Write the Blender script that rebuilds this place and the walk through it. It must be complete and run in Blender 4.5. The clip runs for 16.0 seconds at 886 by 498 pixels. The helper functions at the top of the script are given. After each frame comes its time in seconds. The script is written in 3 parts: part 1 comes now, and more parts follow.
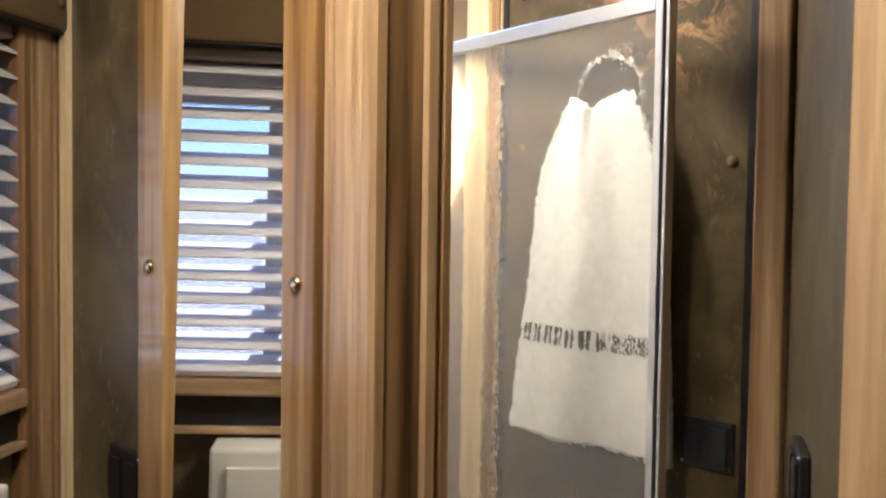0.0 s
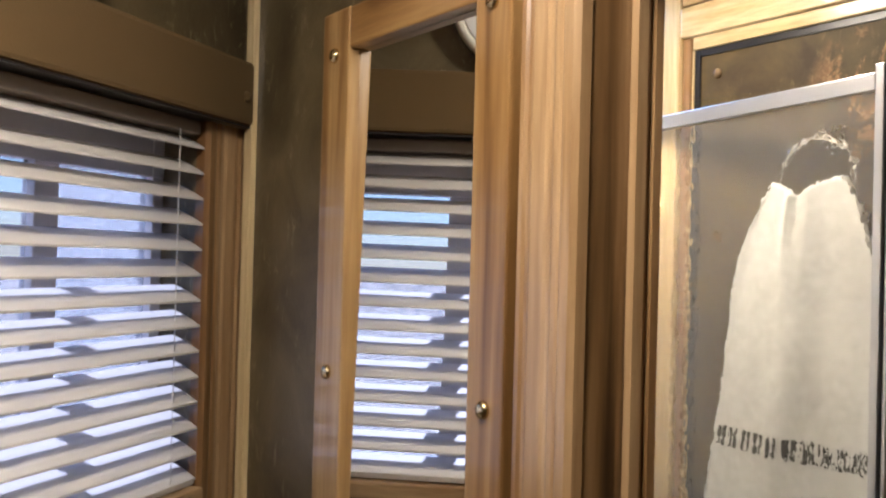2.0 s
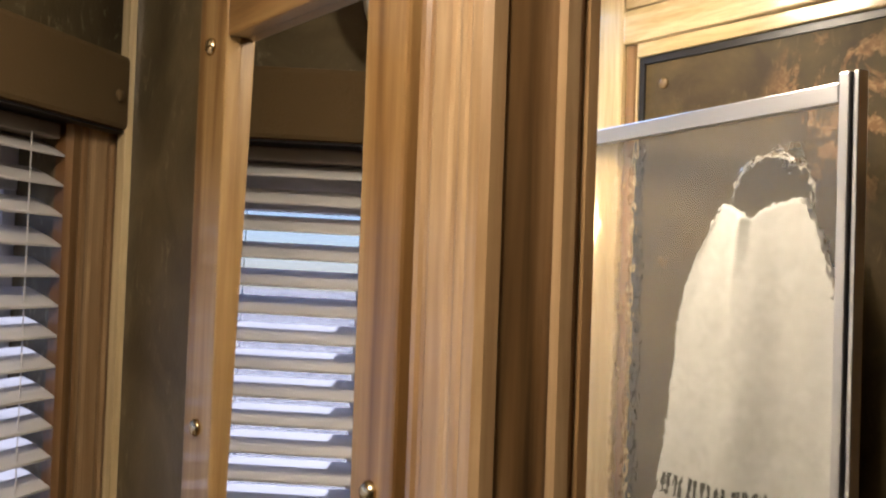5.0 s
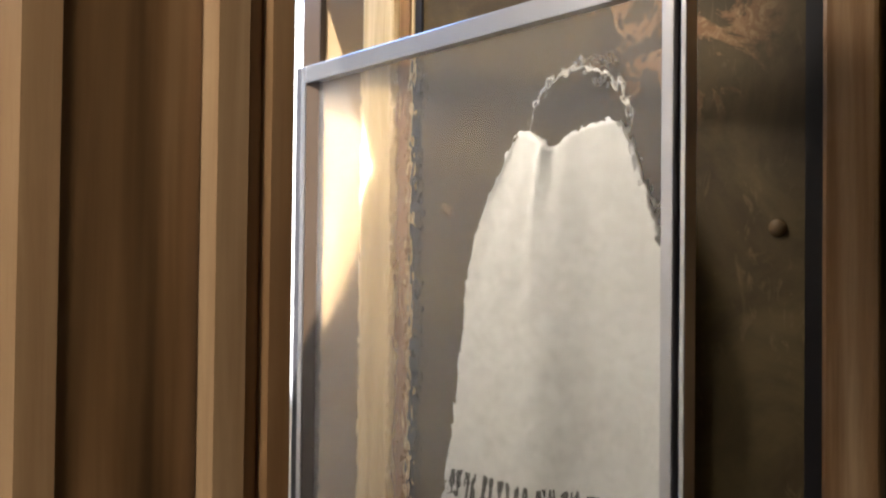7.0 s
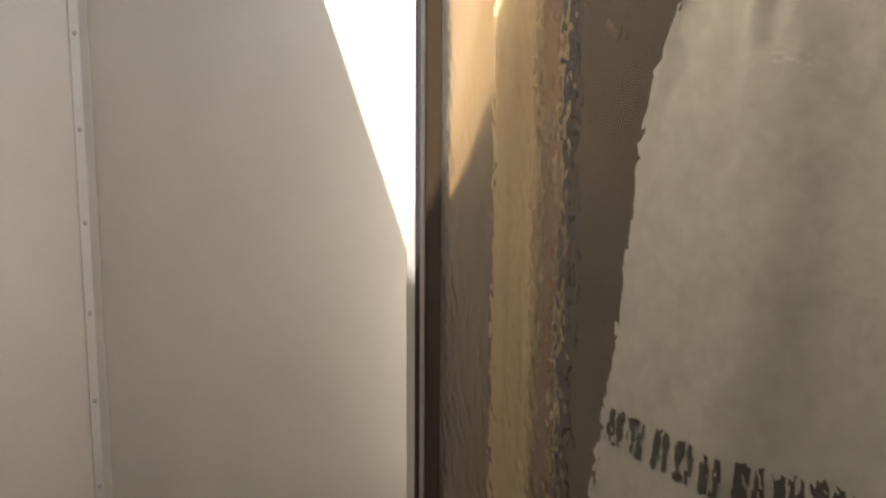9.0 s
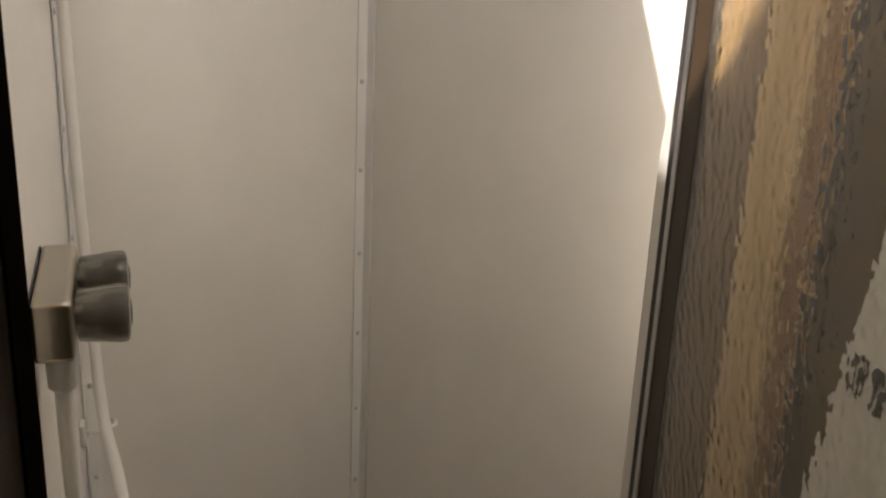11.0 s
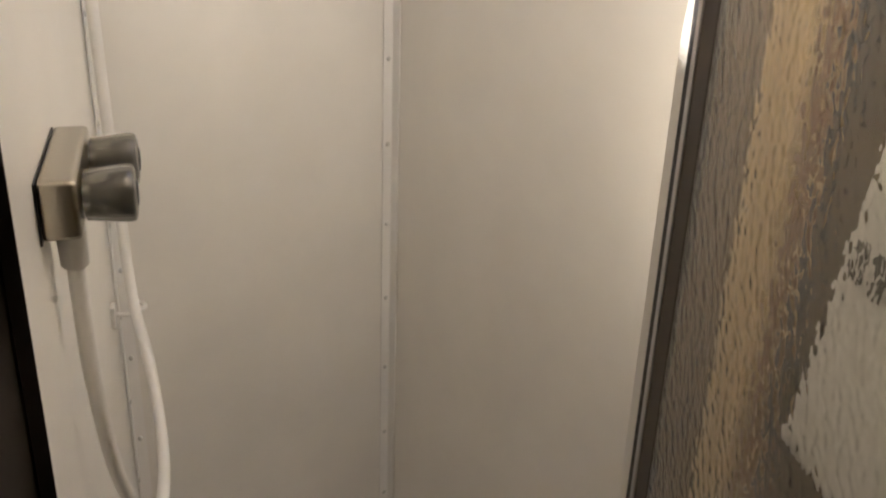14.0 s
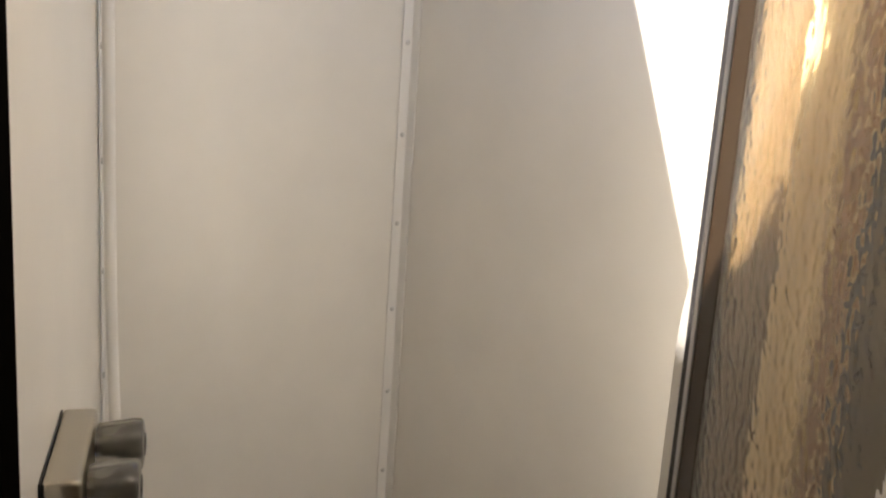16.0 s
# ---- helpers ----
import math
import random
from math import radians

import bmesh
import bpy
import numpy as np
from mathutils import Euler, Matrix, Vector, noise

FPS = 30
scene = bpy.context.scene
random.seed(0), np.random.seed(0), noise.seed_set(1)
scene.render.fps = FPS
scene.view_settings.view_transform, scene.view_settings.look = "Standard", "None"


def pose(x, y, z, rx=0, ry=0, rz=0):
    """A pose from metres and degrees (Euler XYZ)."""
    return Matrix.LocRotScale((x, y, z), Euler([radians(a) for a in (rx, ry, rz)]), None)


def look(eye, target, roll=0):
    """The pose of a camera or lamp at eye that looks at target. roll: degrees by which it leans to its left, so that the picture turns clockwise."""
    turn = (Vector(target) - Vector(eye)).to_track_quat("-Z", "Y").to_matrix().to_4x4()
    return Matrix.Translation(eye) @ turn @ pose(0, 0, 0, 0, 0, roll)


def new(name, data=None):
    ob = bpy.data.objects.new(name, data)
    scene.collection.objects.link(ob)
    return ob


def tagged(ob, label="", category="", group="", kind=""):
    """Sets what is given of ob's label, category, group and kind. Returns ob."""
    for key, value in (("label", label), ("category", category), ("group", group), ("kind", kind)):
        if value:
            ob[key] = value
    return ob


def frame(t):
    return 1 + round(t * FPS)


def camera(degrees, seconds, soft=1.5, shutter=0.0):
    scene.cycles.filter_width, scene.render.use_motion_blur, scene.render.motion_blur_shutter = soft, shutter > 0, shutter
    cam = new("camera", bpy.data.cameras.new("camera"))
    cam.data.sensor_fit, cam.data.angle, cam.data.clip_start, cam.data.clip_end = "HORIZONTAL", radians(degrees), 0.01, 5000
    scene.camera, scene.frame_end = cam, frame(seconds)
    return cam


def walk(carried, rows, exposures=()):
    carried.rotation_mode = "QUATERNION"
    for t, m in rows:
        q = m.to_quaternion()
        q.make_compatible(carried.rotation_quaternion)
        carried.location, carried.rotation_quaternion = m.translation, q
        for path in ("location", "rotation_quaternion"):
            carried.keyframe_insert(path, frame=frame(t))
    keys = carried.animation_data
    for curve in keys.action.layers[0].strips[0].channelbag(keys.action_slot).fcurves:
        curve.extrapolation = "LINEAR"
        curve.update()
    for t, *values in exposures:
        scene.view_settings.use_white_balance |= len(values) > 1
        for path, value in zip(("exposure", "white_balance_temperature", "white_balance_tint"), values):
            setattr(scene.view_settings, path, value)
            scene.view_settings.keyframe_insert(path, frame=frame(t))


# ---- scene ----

S = 1.10  # plan units to metres
cam = camera(49.7, 16.0, soft=2.3)
# seconds, eye x y z in plan units, tilt, heading, roll
ROWS = [
    (0, 1.535, -2.030, 1.429, 87.40, 22.07, 0.82),
    (0.5, 1.527, -2.022, 1.446, 89.75, 24.40, 0.42),
    (1, 1.514, -2.009, 1.456, 89.76, 27.10, 0.88),
    (1.5, 1.494, -1.985, 1.463, 89.92, 29.74, 0.90),
    (2, 1.473, -1.967, 1.483, 90.65, 31.98, 1.48),
    (2.5, 1.459, -1.968, 1.499, 91.88, 34.42, 1.60),
    (3, 1.453, -1.981, 1.508, 92.49, 36.11, 1.60),
    (3.5, 1.449, -1.987, 1.514, 93.22, 37.35, 1.81),
    (4, 1.444, -1.946, 1.509, 92.99, 35.49, 2.30),
    (4.5, 1.436, -1.868, 1.504, 92.17, 31.89, 2.51),
    (5, 1.419, -1.792, 1.504, 91.55, 28.78, 2.01),
    (5.2, 1.409, -1.754, 1.500, 91.31, 27.00, 1.55),
    (7.3, 1.328, -1.421, 1.456, 90.90, 16.08, 0.64),
    (7.5, 1.323, -1.387, 1.452, 90.38, 16.95, 0.20),
    (8, 1.305, -1.317, 1.445, 89.50, 20.15, -0.10),
    (8.5, 1.311, -1.174, 1.535, 81.75, 25.40, 0.20),
    (9, 1.264, -1.100, 1.487, 80.40, 28.50, 0.40),
    (9.5, 1.222, -1.132, 1.525, 78.48, 31.90, 0.65),
    (9.7, 1.222, -1.112, 1.524, 78.17, 35.87, 0.75),
    (11.8, 1.308, -0.999, 1.467, 65.81, 49.93, 1.03),
    (12, 1.308, -0.997, 1.461, 63.06, 49.95, 1.03),
    (12.5, 1.306, -0.995, 1.453, 59.93, 49.75, 1.55),
    (13, 1.310, -0.989, 1.451, 58.14, 49.53, 1.29),
    (13.5, 1.317, -0.992, 1.466, 62.64, 49.18, 1.38),
    (14, 1.308, -0.982, 1.482, 65.96, 49.67, 2.14),
    (14.5, 1.294, -0.975, 1.509, 69.61, 50.05, 2.69),
    (15, 1.297, -0.976, 1.532, 72.24, 49.86, 3.00),
    (15.5, 1.292, -0.974, 1.542, 75.12, 49.69, 2.84),
    (16, 1.293, -0.987, 1.574, 77.75, 50.02, 3.95),
]
# seconds, stops, kelvin, tint
EXPOSURE = (
    (0.0, 4.45, 5850, 10), (2.0, 4.05, 6100, 11), (3.0, 4.05, 6250, 11), (4.2, 4.05, 6500, 11), (5.2, 3.88, 6500, 11), (7.3, 3.52, 5700, 11), (8.0, 3.05, 6000, 11), (9.0, 2.45, 6650, 12),
    (9.7, 2.42, 6700, 12), (12.0, 2.60, 6750, 13), (13.5, 3.05, 6750, 13), (14.5, 3.05, 6750, 13), (16.0, 2.72, 6700, 12),
)
walk(cam, [(t, pose(x * S, y * S, z * S, rx, 0, rz) @ pose(0, 0, 0, 0, 0, lean)) for t, x, y, z, rx, rz, lean in ROWS], EXPOSURE)

# ---- light ----
SUN = Vector((0.40, 0.243, -1.0)).normalized()
world = bpy.data.worlds.new("sky")
scene.world = world
world.use_nodes = True
sky = world.node_tree.nodes.new("ShaderNodeTexSky")
sky.sky_type, sky.sun_disc = "NISHITA", False
sky.dust_density, sky.ozone_density = 0.3, 3.0
sky.sun_elevation = math.asin(-SUN.z)
sky.sun_rotation = math.atan2(-SUN.x, -SUN.y)
world.node_tree.nodes["Background"].inputs[1].default_value = 0.10
world.node_tree.links.new(sky.outputs[0], world.node_tree.nodes["Background"].inputs[0])
sun = new("sun", bpy.data.lights.new("sun", "SUN"))
sun.data.energy, sun.data.angle, sun.data.color = 5.0, radians(0.6), (1.0, 0.95, 0.88)
sun.matrix_world = look((0, 0, 10), Vector((0, 0, 10)) + SUN)


def ceiling_lamp(name, x, y, z, size, watts, tone):
    lamp = new(name, bpy.data.lights.new(name, "POINT"))
    lamp.data.shadow_soft_size, lamp.data.energy, lamp.data.color = size * S, watts, tone
    lamp.matrix_world = pose(x * S, y * S, z * S)
    return lamp


WARM = (1.0, 0.92, 0.82)
ceiling_lamp("lamp_glow_bath", 1.15, -1.75, 1.92, 0.05, 0.78, WARM)
ceiling_lamp("lamp_glow_closet", 0.93, -0.61, 1.93, 0.045, 0.13, WARM)

# ---- frames of reference in plan units ----
TH = radians(-24.22)
U, N = Vector((math.cos(TH), math.sin(TH), 0)), Vector((-math.sin(TH), math.cos(TH), 0))
D = Vector((0.2341, -0.9722, 0))
Q = Vector((0.9722, 0.2341, 0))
C0 = Vector((0.527, -0.968, 0))


def un(u, n, z):
    return U * u + N * n + Vector((0, 0, z))


def dq(d, q, z):
    return C0 + D * d + Q * q + Vector((0, 0, z))


def xyz(x, y, z):
    return Vector((x, y, z))


# ---- mesh helpers ----
def box(lo, hi, at=xyz, bevel=0.0, bm=None):
    """A block between two corners of one of the frames of reference."""
    own = bmesh.new()
    vs = [own.verts.new(at(*(hi[k] if i >> k & 1 else lo[k] for k in range(3)))) for i in range(8)]
    for f in ((0, 2, 3, 1), (4, 5, 7, 6), (0, 1, 5, 4), (2, 6, 7, 3), (0, 4, 6, 2), (1, 3, 7, 5)):
        own.faces.new([vs[i] for i in f])
    bmesh.ops.recalc_face_normals(own, faces=own.faces[:])
    if bevel:
        bmesh.ops.bevel(own, geom=own.edges[:], offset=bevel, segments=2, profile=0.6, affect="EDGES")
    return merge(bm, own)


def merge(bm, own):
    if bm is None:
        return own
    me = bpy.data.meshes.new("scratch")
    own.to_mesh(me)
    own.free()
    bm.from_mesh(me)
    bpy.data.meshes.remove(me)
    return bm


def prism(outline, z0, z1, at=xyz, bm=None):
    """An upright block over an outline in plan."""
    own = bmesh.new()
    low = [own.verts.new(at(a, b, z0)) for a, b in outline]
    top = [own.verts.new(at(a, b, z1)) for a, b in outline]
    own.faces.new(low)
    own.faces.new(top)
    for i in range(len(low)):
        j = (i + 1) % len(low)
        own.faces.new((low[i], low[j], top[j], top[i]))
    bmesh.ops.recalc_face_normals(own, faces=own.faces[:])
    return merge(bm, own)


def lathe(profile, centre, axis, n=28, bm=None):
    """A turned body: profile of (along, radius) round an axis."""
    own = bmesh.new()
    axis = Vector(axis).normalized()
    side = axis.cross(Vector((0, 0, 1)) if abs(axis.z) < 0.9 else Vector((1, 0, 0))).normalized()
    other = axis.cross(side)
    rings = []
    for a, r in profile:
        rings.append([own.verts.new(Vector(centre) + axis * a + (side * math.cos(k * math.tau / n) + other * math.sin(k * math.tau / n)) * r) for k in range(n)])
    for one, two in zip(rings, rings[1:]):
        for k in range(n):
            own.faces.new((one[k], one[(k + 1) % n], two[(k + 1) % n], two[k]))
    own.faces.new(rings[0])
    own.faces.new(rings[-1])
    bmesh.ops.recalc_face_normals(own, faces=own.faces[:])
    return merge(bm, own)


def tube(points, radius, n=12, steps=8, bm=None):
    """A hose through points, rounded between them."""
    pts = [Vector(p) for p in points]
    line = []
    for i in range(len(pts) - 1):
        a, b, c, d = pts[max(i - 1, 0)], pts[i], pts[i + 1], pts[min(i + 2, len(pts) - 1)]
        for k in range(steps):
            t = k / steps
            line.append(0.5 * (2 * b + (c - a) * t + (2 * a - 5 * b + 4 * c - d) * t * t + (3 * b - 3 * c + d - a) * t ** 3))
    line.append(pts[-1])
    own = bmesh.new()
    rings, side = [], Vector((0.31, 0.77, 0.2))
    for i, p in enumerate(line):
        way = (line[min(i + 1, len(line) - 1)] - line[max(i - 1, 0)]).normalized()
        side = (side - way * side.dot(way)).normalized()
        other = way.cross(side)
        rings.append([own.verts.new(p + (side * math.cos(k * math.tau / n) + other * math.sin(k * math.tau / n)) * radius) for k in range(n)])
    for one, two in zip(rings, rings[1:]):
        for k in range(n):
            own.faces.new((one[k], one[(k + 1) % n], two[(k + 1) % n], two[k]))
    own.faces.new(rings[0])
    own.faces.new(rings[-1])
    bmesh.ops.recalc_face_normals(own, faces=own.faces[:])
    return merge(bm, own)


def part(name, bm, material, parent=None, label="", smooth=False):
    """Links a bmesh in plan units as one mesh object, alone or under a thing."""
    base = Vector((0, 0, 0))
    if parent is None:
        xs = [v.co for v in bm.verts]
        base = Vector([(min(c[k] for c in xs) + max(c[k] for c in xs)) / 2 if k < 2 else min(c[k] for c in xs) for k in range(3)]) * S
    else:
        up = parent
        while up:
            base += up.location
            up = up.parent
    for v in bm.verts:
        v.co = v.co * S - base
    for f in bm.faces:
        f.smooth = smooth
    me = bpy.data.meshes.new(name)
    bm.to_mesh(me)
    bm.free()
    me.materials.append(material)
    ob = new(name, me)
    if parent is None:
        ob.location = base
    else:
        ob.parent = parent
    if label:
        ob["label"] = label
    return ob


def thing(name, at, label, category, group="", kind=""):
    """An empty at the base of a thing, which carries its parts."""
    ob = new(name)
    ob.location = Vector(at) * S
    ob.empty_display_size = 0.05
    return tagged(ob, label, category, group, kind)


def again(ob, offset):
    """One more piece on the same mesh, moved by an offset in plan units."""
    o = bpy.data.objects.new(ob.name.split(".")[0], ob.data)
    scene.collection.objects.link(o)
    o.parent = ob.parent
    o.location = ob.location + Vector(offset) * S
    return o


# ---- materials ----
def material(name, colour=(0.5, 0.5, 0.5), rough=0.5, metal=0.0):
    m = bpy.data.materials.new(name)
    m.use_nodes = True
    b = m.node_tree.nodes["Principled BSDF"]
    b.inputs["Base Color"].default_value = (*colour, 1)
    b.inputs["Roughness"].default_value = rough
    b.inputs["Metallic"].default_value = metal
    return m, m.node_tree, b


def coords(t, scale=(1, 1, 1), turn=(0, 0, 0)):
    """World-like coordinates: the object's own, moved by its place through its geometry."""
    g = t.nodes.new("ShaderNodeNewGeometry")
    mp = t.nodes.new("ShaderNodeMapping")
    mp.inputs["Scale"].default_value = scale
    mp.inputs["Rotation"].default_value = turn
    t.links.new(g.outputs["Position"], mp.inputs["Vector"])
    return mp.outputs[0]


def noise_at(t, vec, scale, detail=4.0, rough=0.55, distort=0.0):
    n = t.nodes.new("ShaderNodeTexNoise")
    n.inputs["Scale"].default_value = scale
    n.inputs["Detail"].default_value = detail
    n.inputs["Roughness"].default_value = rough
    n.inputs["Distortion"].default_value = distort
    t.links.new(vec, n.inputs["Vector"])
    return n.outputs["Fac"]


def ramp(t, fac, stops):
    r = t.nodes.new("ShaderNodeValToRGB")
    e = r.color_ramp.elements
    while len(e) < len(stops):
        e.new(0.5)
    for k, (p, c) in enumerate(stops):
        e[k].position, e[k].color = p, (*c, 1)
    t.links.new(fac, r.inputs[0])
    return r.outputs[0]


def blend(t, fac, a, b, mode="MIX"):
    m = t.nodes.new("ShaderNodeMix")
    m.data_type, m.blend_type = "RGBA", mode
    for sock, val in ((m.inputs[0], fac), (m.inputs[6], a), (m.inputs[7], b)):
        if isinstance(val, (int, float)):
            sock.default_value = val
        elif isinstance(val, tuple):
            sock.default_value = (*val, 1)
        else:
            t.links.new(val, sock)
    return m.outputs[2]


def relief(t, b, height, strength, distance):
    n = t.nodes.new("ShaderNodeBump")
    n.inputs["Strength"].default_value = strength
    n.inputs["Distance"].default_value = distance
    t.links.new(height, n.inputs["Height"])
    t.links.new(n.outputs[0], b.inputs["Normal"])


def wood(name, dark, mid, light, along="z", rough=0.32):
    """Clear-lacquered timber, with its grain along one axis."""
    m, t, b = material(name, mid, rough)
    sc = {"z": (1, 1, 0.05), "x": (0.05, 1, 1), "y": (1, 0.05, 1), "h": (0.12, 0.12, 1)}[along]
    v = coords(t, sc)
    i = t.nodes.new("ShaderNodeObjectInfo")
    shift = t.nodes.new("ShaderNodeVectorMath")
    shift.operation = "MULTIPLY_ADD"
    t.links.new(i.outputs["Random"], shift.inputs[0])
    shift.inputs[1].default_value = (7, 5, 3)
    t.links.new(v, shift.inputs[2])
    v = shift.outputs[0]
    broad = noise_at(t, v, 14, 3, 0.5, 1.2)
    fine = noise_at(t, v, 130, 5, 0.65, 0.4)
    c = ramp(t, broad, ((0.30, dark), (0.46, mid), (0.60, light), (0.75, mid)))
    g = ramp(t, fine, ((0.35, (0.72, 0.66, 0.60)), (0.62, (1, 1, 1))))
    t.links.new(blend(t, 0.75, c, g, "MULTIPLY"), b.inputs["Base Color"])
    relief(t, b, fine, 0.12, 0.002)
    b.inputs["Coat Weight"].default_value = 0.5
    b.inputs["Coat Roughness"].default_value = 0.10
    return m


def vinyl(name, tones, crease, glow_at=None):
    """Brown suede-look wall vinyl, mottled, with pale creases and, about one place, warm reflected light painted in as
    coppery patches.
    """
    m, t, b = material(name, tones[1], 0.42)
    v = coords(t)
    cloud = noise_at(t, v, 7, 5, 0.6, 0.8)
    c = ramp(t, cloud, tuple(zip((0.30, 0.52, 0.72), tones)))
    streak = noise_at(t, coords(t, (1, 1, 0.4), (0.2, 0.45, 0.4)), 46, 4, 0.62, 1.8)
    s = ramp(t, streak, ((0.57, (0, 0, 0)), (0.66, (1, 1, 1))))
    where = ramp(t, noise_at(t, v, 9, 2), ((0.46, (0, 0, 0)), (0.62, (0.75, 0.75, 0.75))))
    f = blend(t, 1.0, s, where, "MULTIPLY")
    c = blend(t, f, c, crease)
    # warm light thrown on the wall, painted into the base colour
    if glow_at:
        far = t.nodes.new("ShaderNodeVectorMath")
        far.operation = "DISTANCE"
        far.inputs[1].default_value = glow_at
        t.links.new(v, far.inputs[0])
        near = ramp(t, far.outputs["Value"], ((0.08, (1, 1, 1)), (0.16, (0, 0, 0))))
        glow_shape = ramp(t, noise_at(t, v, 13, 5, 0.65, 1.0), ((0.50, (0, 0, 0)), (0.57, (0.85, 0.85, 0.85))))
        glow_tone = ramp(t, noise_at(t, v, 60, 4, 0.6, 1.5), ((0.45, (0.30, 0.160, 0.070)), (0.68, (0.52, 0.33, 0.16))))
        c = blend(t, blend(t, 1.0, near, glow_shape, "MULTIPLY"), c, glow_tone)
    t.links.new(c, b.inputs["Base Color"])
    relief(t, b, noise_at(t, v, 160, 4, 0.6), 0.25, 0.002)
    return m


def hammered_glass(name, depth):
    """Pattern glass: one face rolled, the other almost flat."""
    m, t, b = material(name, (0.968, 0.947, 0.888), 0.02)
    b.inputs["Transmission Weight"].default_value = 0.985
    b.inputs["IOR"].default_value = 1.48
    w = t.nodes.new("ShaderNodeTexVoronoi")
    w.feature = "SMOOTH_F1"
    w.inputs["Scale"].default_value = 78
    w.inputs["Smoothness"].default_value = 0.5
    v = coords(t, (1, 1, 0.9))
    warp = t.nodes.new("ShaderNodeVectorMath")
    warp.operation = "MULTIPLY_ADD"
    t.links.new(noise_at(t, v, 45, 2, 0.5), warp.inputs[0])
    warp.inputs[1].default_value = (0.012, 0.012, 0.016)
    t.links.new(v, warp.inputs[2])
    t.links.new(warp.outputs[0], w.inputs["Vector"])
    relief(t, b, w.outputs["Distance"], depth, 0.006)
    return m


def plain(name, colour, rough, metal=0.0, grain=0.0, scale=60):
    m, t, b = material(name, colour, rough, metal)
    v = coords(t)
    n = noise_at(t, v, scale, 4, 0.6)
    lo, hi = tuple(c * 0.965 for c in colour), tuple(min(1, c * 1.02) for c in colour)
    t.links.new(ramp(t, noise_at(t, v, 5, 3), ((0.35, lo), (0.65, hi))), b.inputs["Base Color"])
    if grain:
        relief(t, b, n, grain, 0.002)
    return m


OAK = wood("pale_hickory", (0.150, 0.072, 0.025), (0.320, 0.186, 0.082), (0.46, 0.310, 0.165))
OAK_H = wood("pale_hickory_level", (0.22, 0.120, 0.050), (0.38, 0.245, 0.125), (0.53, 0.38, 0.22), "h")
# streaked wood of the jamb; its dark tone also paints groove and soffit shade
HEART_SHADE = wood("heartwood", (0.050, 0.025, 0.009), (0.215, 0.120, 0.048), (0.34, 0.210, 0.100))
MAPLE = wood("clear_maple", (0.46, 0.33, 0.15), (0.60, 0.46, 0.24), (0.70, 0.56, 0.33))
MAPLE_H = wood("clear_maple_level", (0.46, 0.33, 0.15), (0.60, 0.46, 0.24), (0.70, 0.56, 0.33), "h")
CHERRY = wood("mirror_frame_wood", (0.15, 0.070, 0.020), (0.285, 0.155, 0.053), (0.42, 0.265, 0.110))
CHERRY_H = wood("mirror_frame_wood_level", (0.15, 0.070, 0.020), (0.285, 0.155, 0.053), (0.42, 0.265, 0.110), "h")
VINYL = vinyl("brown_wall_vinyl", ((0.062, 0.045, 0.022), (0.108, 0.081, 0.040), (0.160, 0.122, 0.062)), (0.26, 0.215, 0.125))
# the last value centres the painted patch of warm light
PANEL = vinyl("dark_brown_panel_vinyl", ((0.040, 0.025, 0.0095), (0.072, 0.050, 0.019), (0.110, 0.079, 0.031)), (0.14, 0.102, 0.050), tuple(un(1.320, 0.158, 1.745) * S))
PANEL.node_tree.nodes["Principled BSDF"].inputs["Roughness"].default_value = 0.6
PANEL.node_tree.nodes["Principled BSDF"].inputs["Specular IOR Level"].default_value = 0.3
JAMB = plain("dark_jamb_laminate", (0.034, 0.027, 0.023), 0.45, 0, 0.10, 25)
# brown laminate darkened to stand for the shade beside the door hinge
SHADED_STRIP = plain("shaded_hinge_laminate", (0.030, 0.018, 0.009), 0.35, 0, 0.08, 25)
LAMINATE = plain("brown_laminate", (0.15, 0.098, 0.046), 0.24, 0, 0.10, 25)
TAUPE = plain("taupe_headrail", (0.20, 0.165, 0.135), 0.6)
SUEDE = plain("valance_suede", (0.115, 0.070, 0.024), 0.9, 0, 0.35, 240)
WHITE_PANEL = plain("white_shower_panel", (0.80, 0.77, 0.71), 0.28, 0, 0.03, 40)
WHITE_TRIM = plain("white_plastic_trim", (0.82, 0.80, 0.76), 0.35)
RIVET = plain("pale_rivet", (0.62, 0.61, 0.58), 0.3, 0.4)
PAN = plain("white_shower_pan", (0.83, 0.81, 0.79), 0.35, 0, 0.05, 120)
BLACK = plain("black_plastic_and_gap_shade", (0.012, 0.011, 0.012), 0.35)
RUBBER = plain("black_rubber", (0.010, 0.008, 0.009), 0.6)
FRAME = plain("grey_window_aluminium", (0.50, 0.49, 0.52), 0.4)
ALU = plain("brushed_aluminium", (0.50, 0.49, 0.49), 0.30, 1.0, 0.05, 300)
CHROME = plain("chrome", (0.86, 0.84, 0.80), 0.08, 1.0)
NICKEL = plain("satin_nickel", (0.50, 0.46, 0.38), 0.28, 1.0, 0.04, 400)
BRASS = plain("aged_brass", (0.66, 0.52, 0.30), 0.22, 1.0)
SLAT = plain("cream_blind_slat", (0.64, 0.62, 0.60), 0.45, 0, 0.05, 200)
CREAM = plain("cream_plastic", (0.70, 0.68, 0.60), 0.4)
CEIL = plain("ceiling_vinyl", (0.55, 0.50, 0.42), 0.7, 0, 0.1, 150)
FLOOR = wood("plank_floor", (0.10, 0.055, 0.025), (0.18, 0.10, 0.05), (0.25, 0.15, 0.08), "y")
DIAL = plain("white_dial", (0.82, 0.82, 0.80), 0.5)
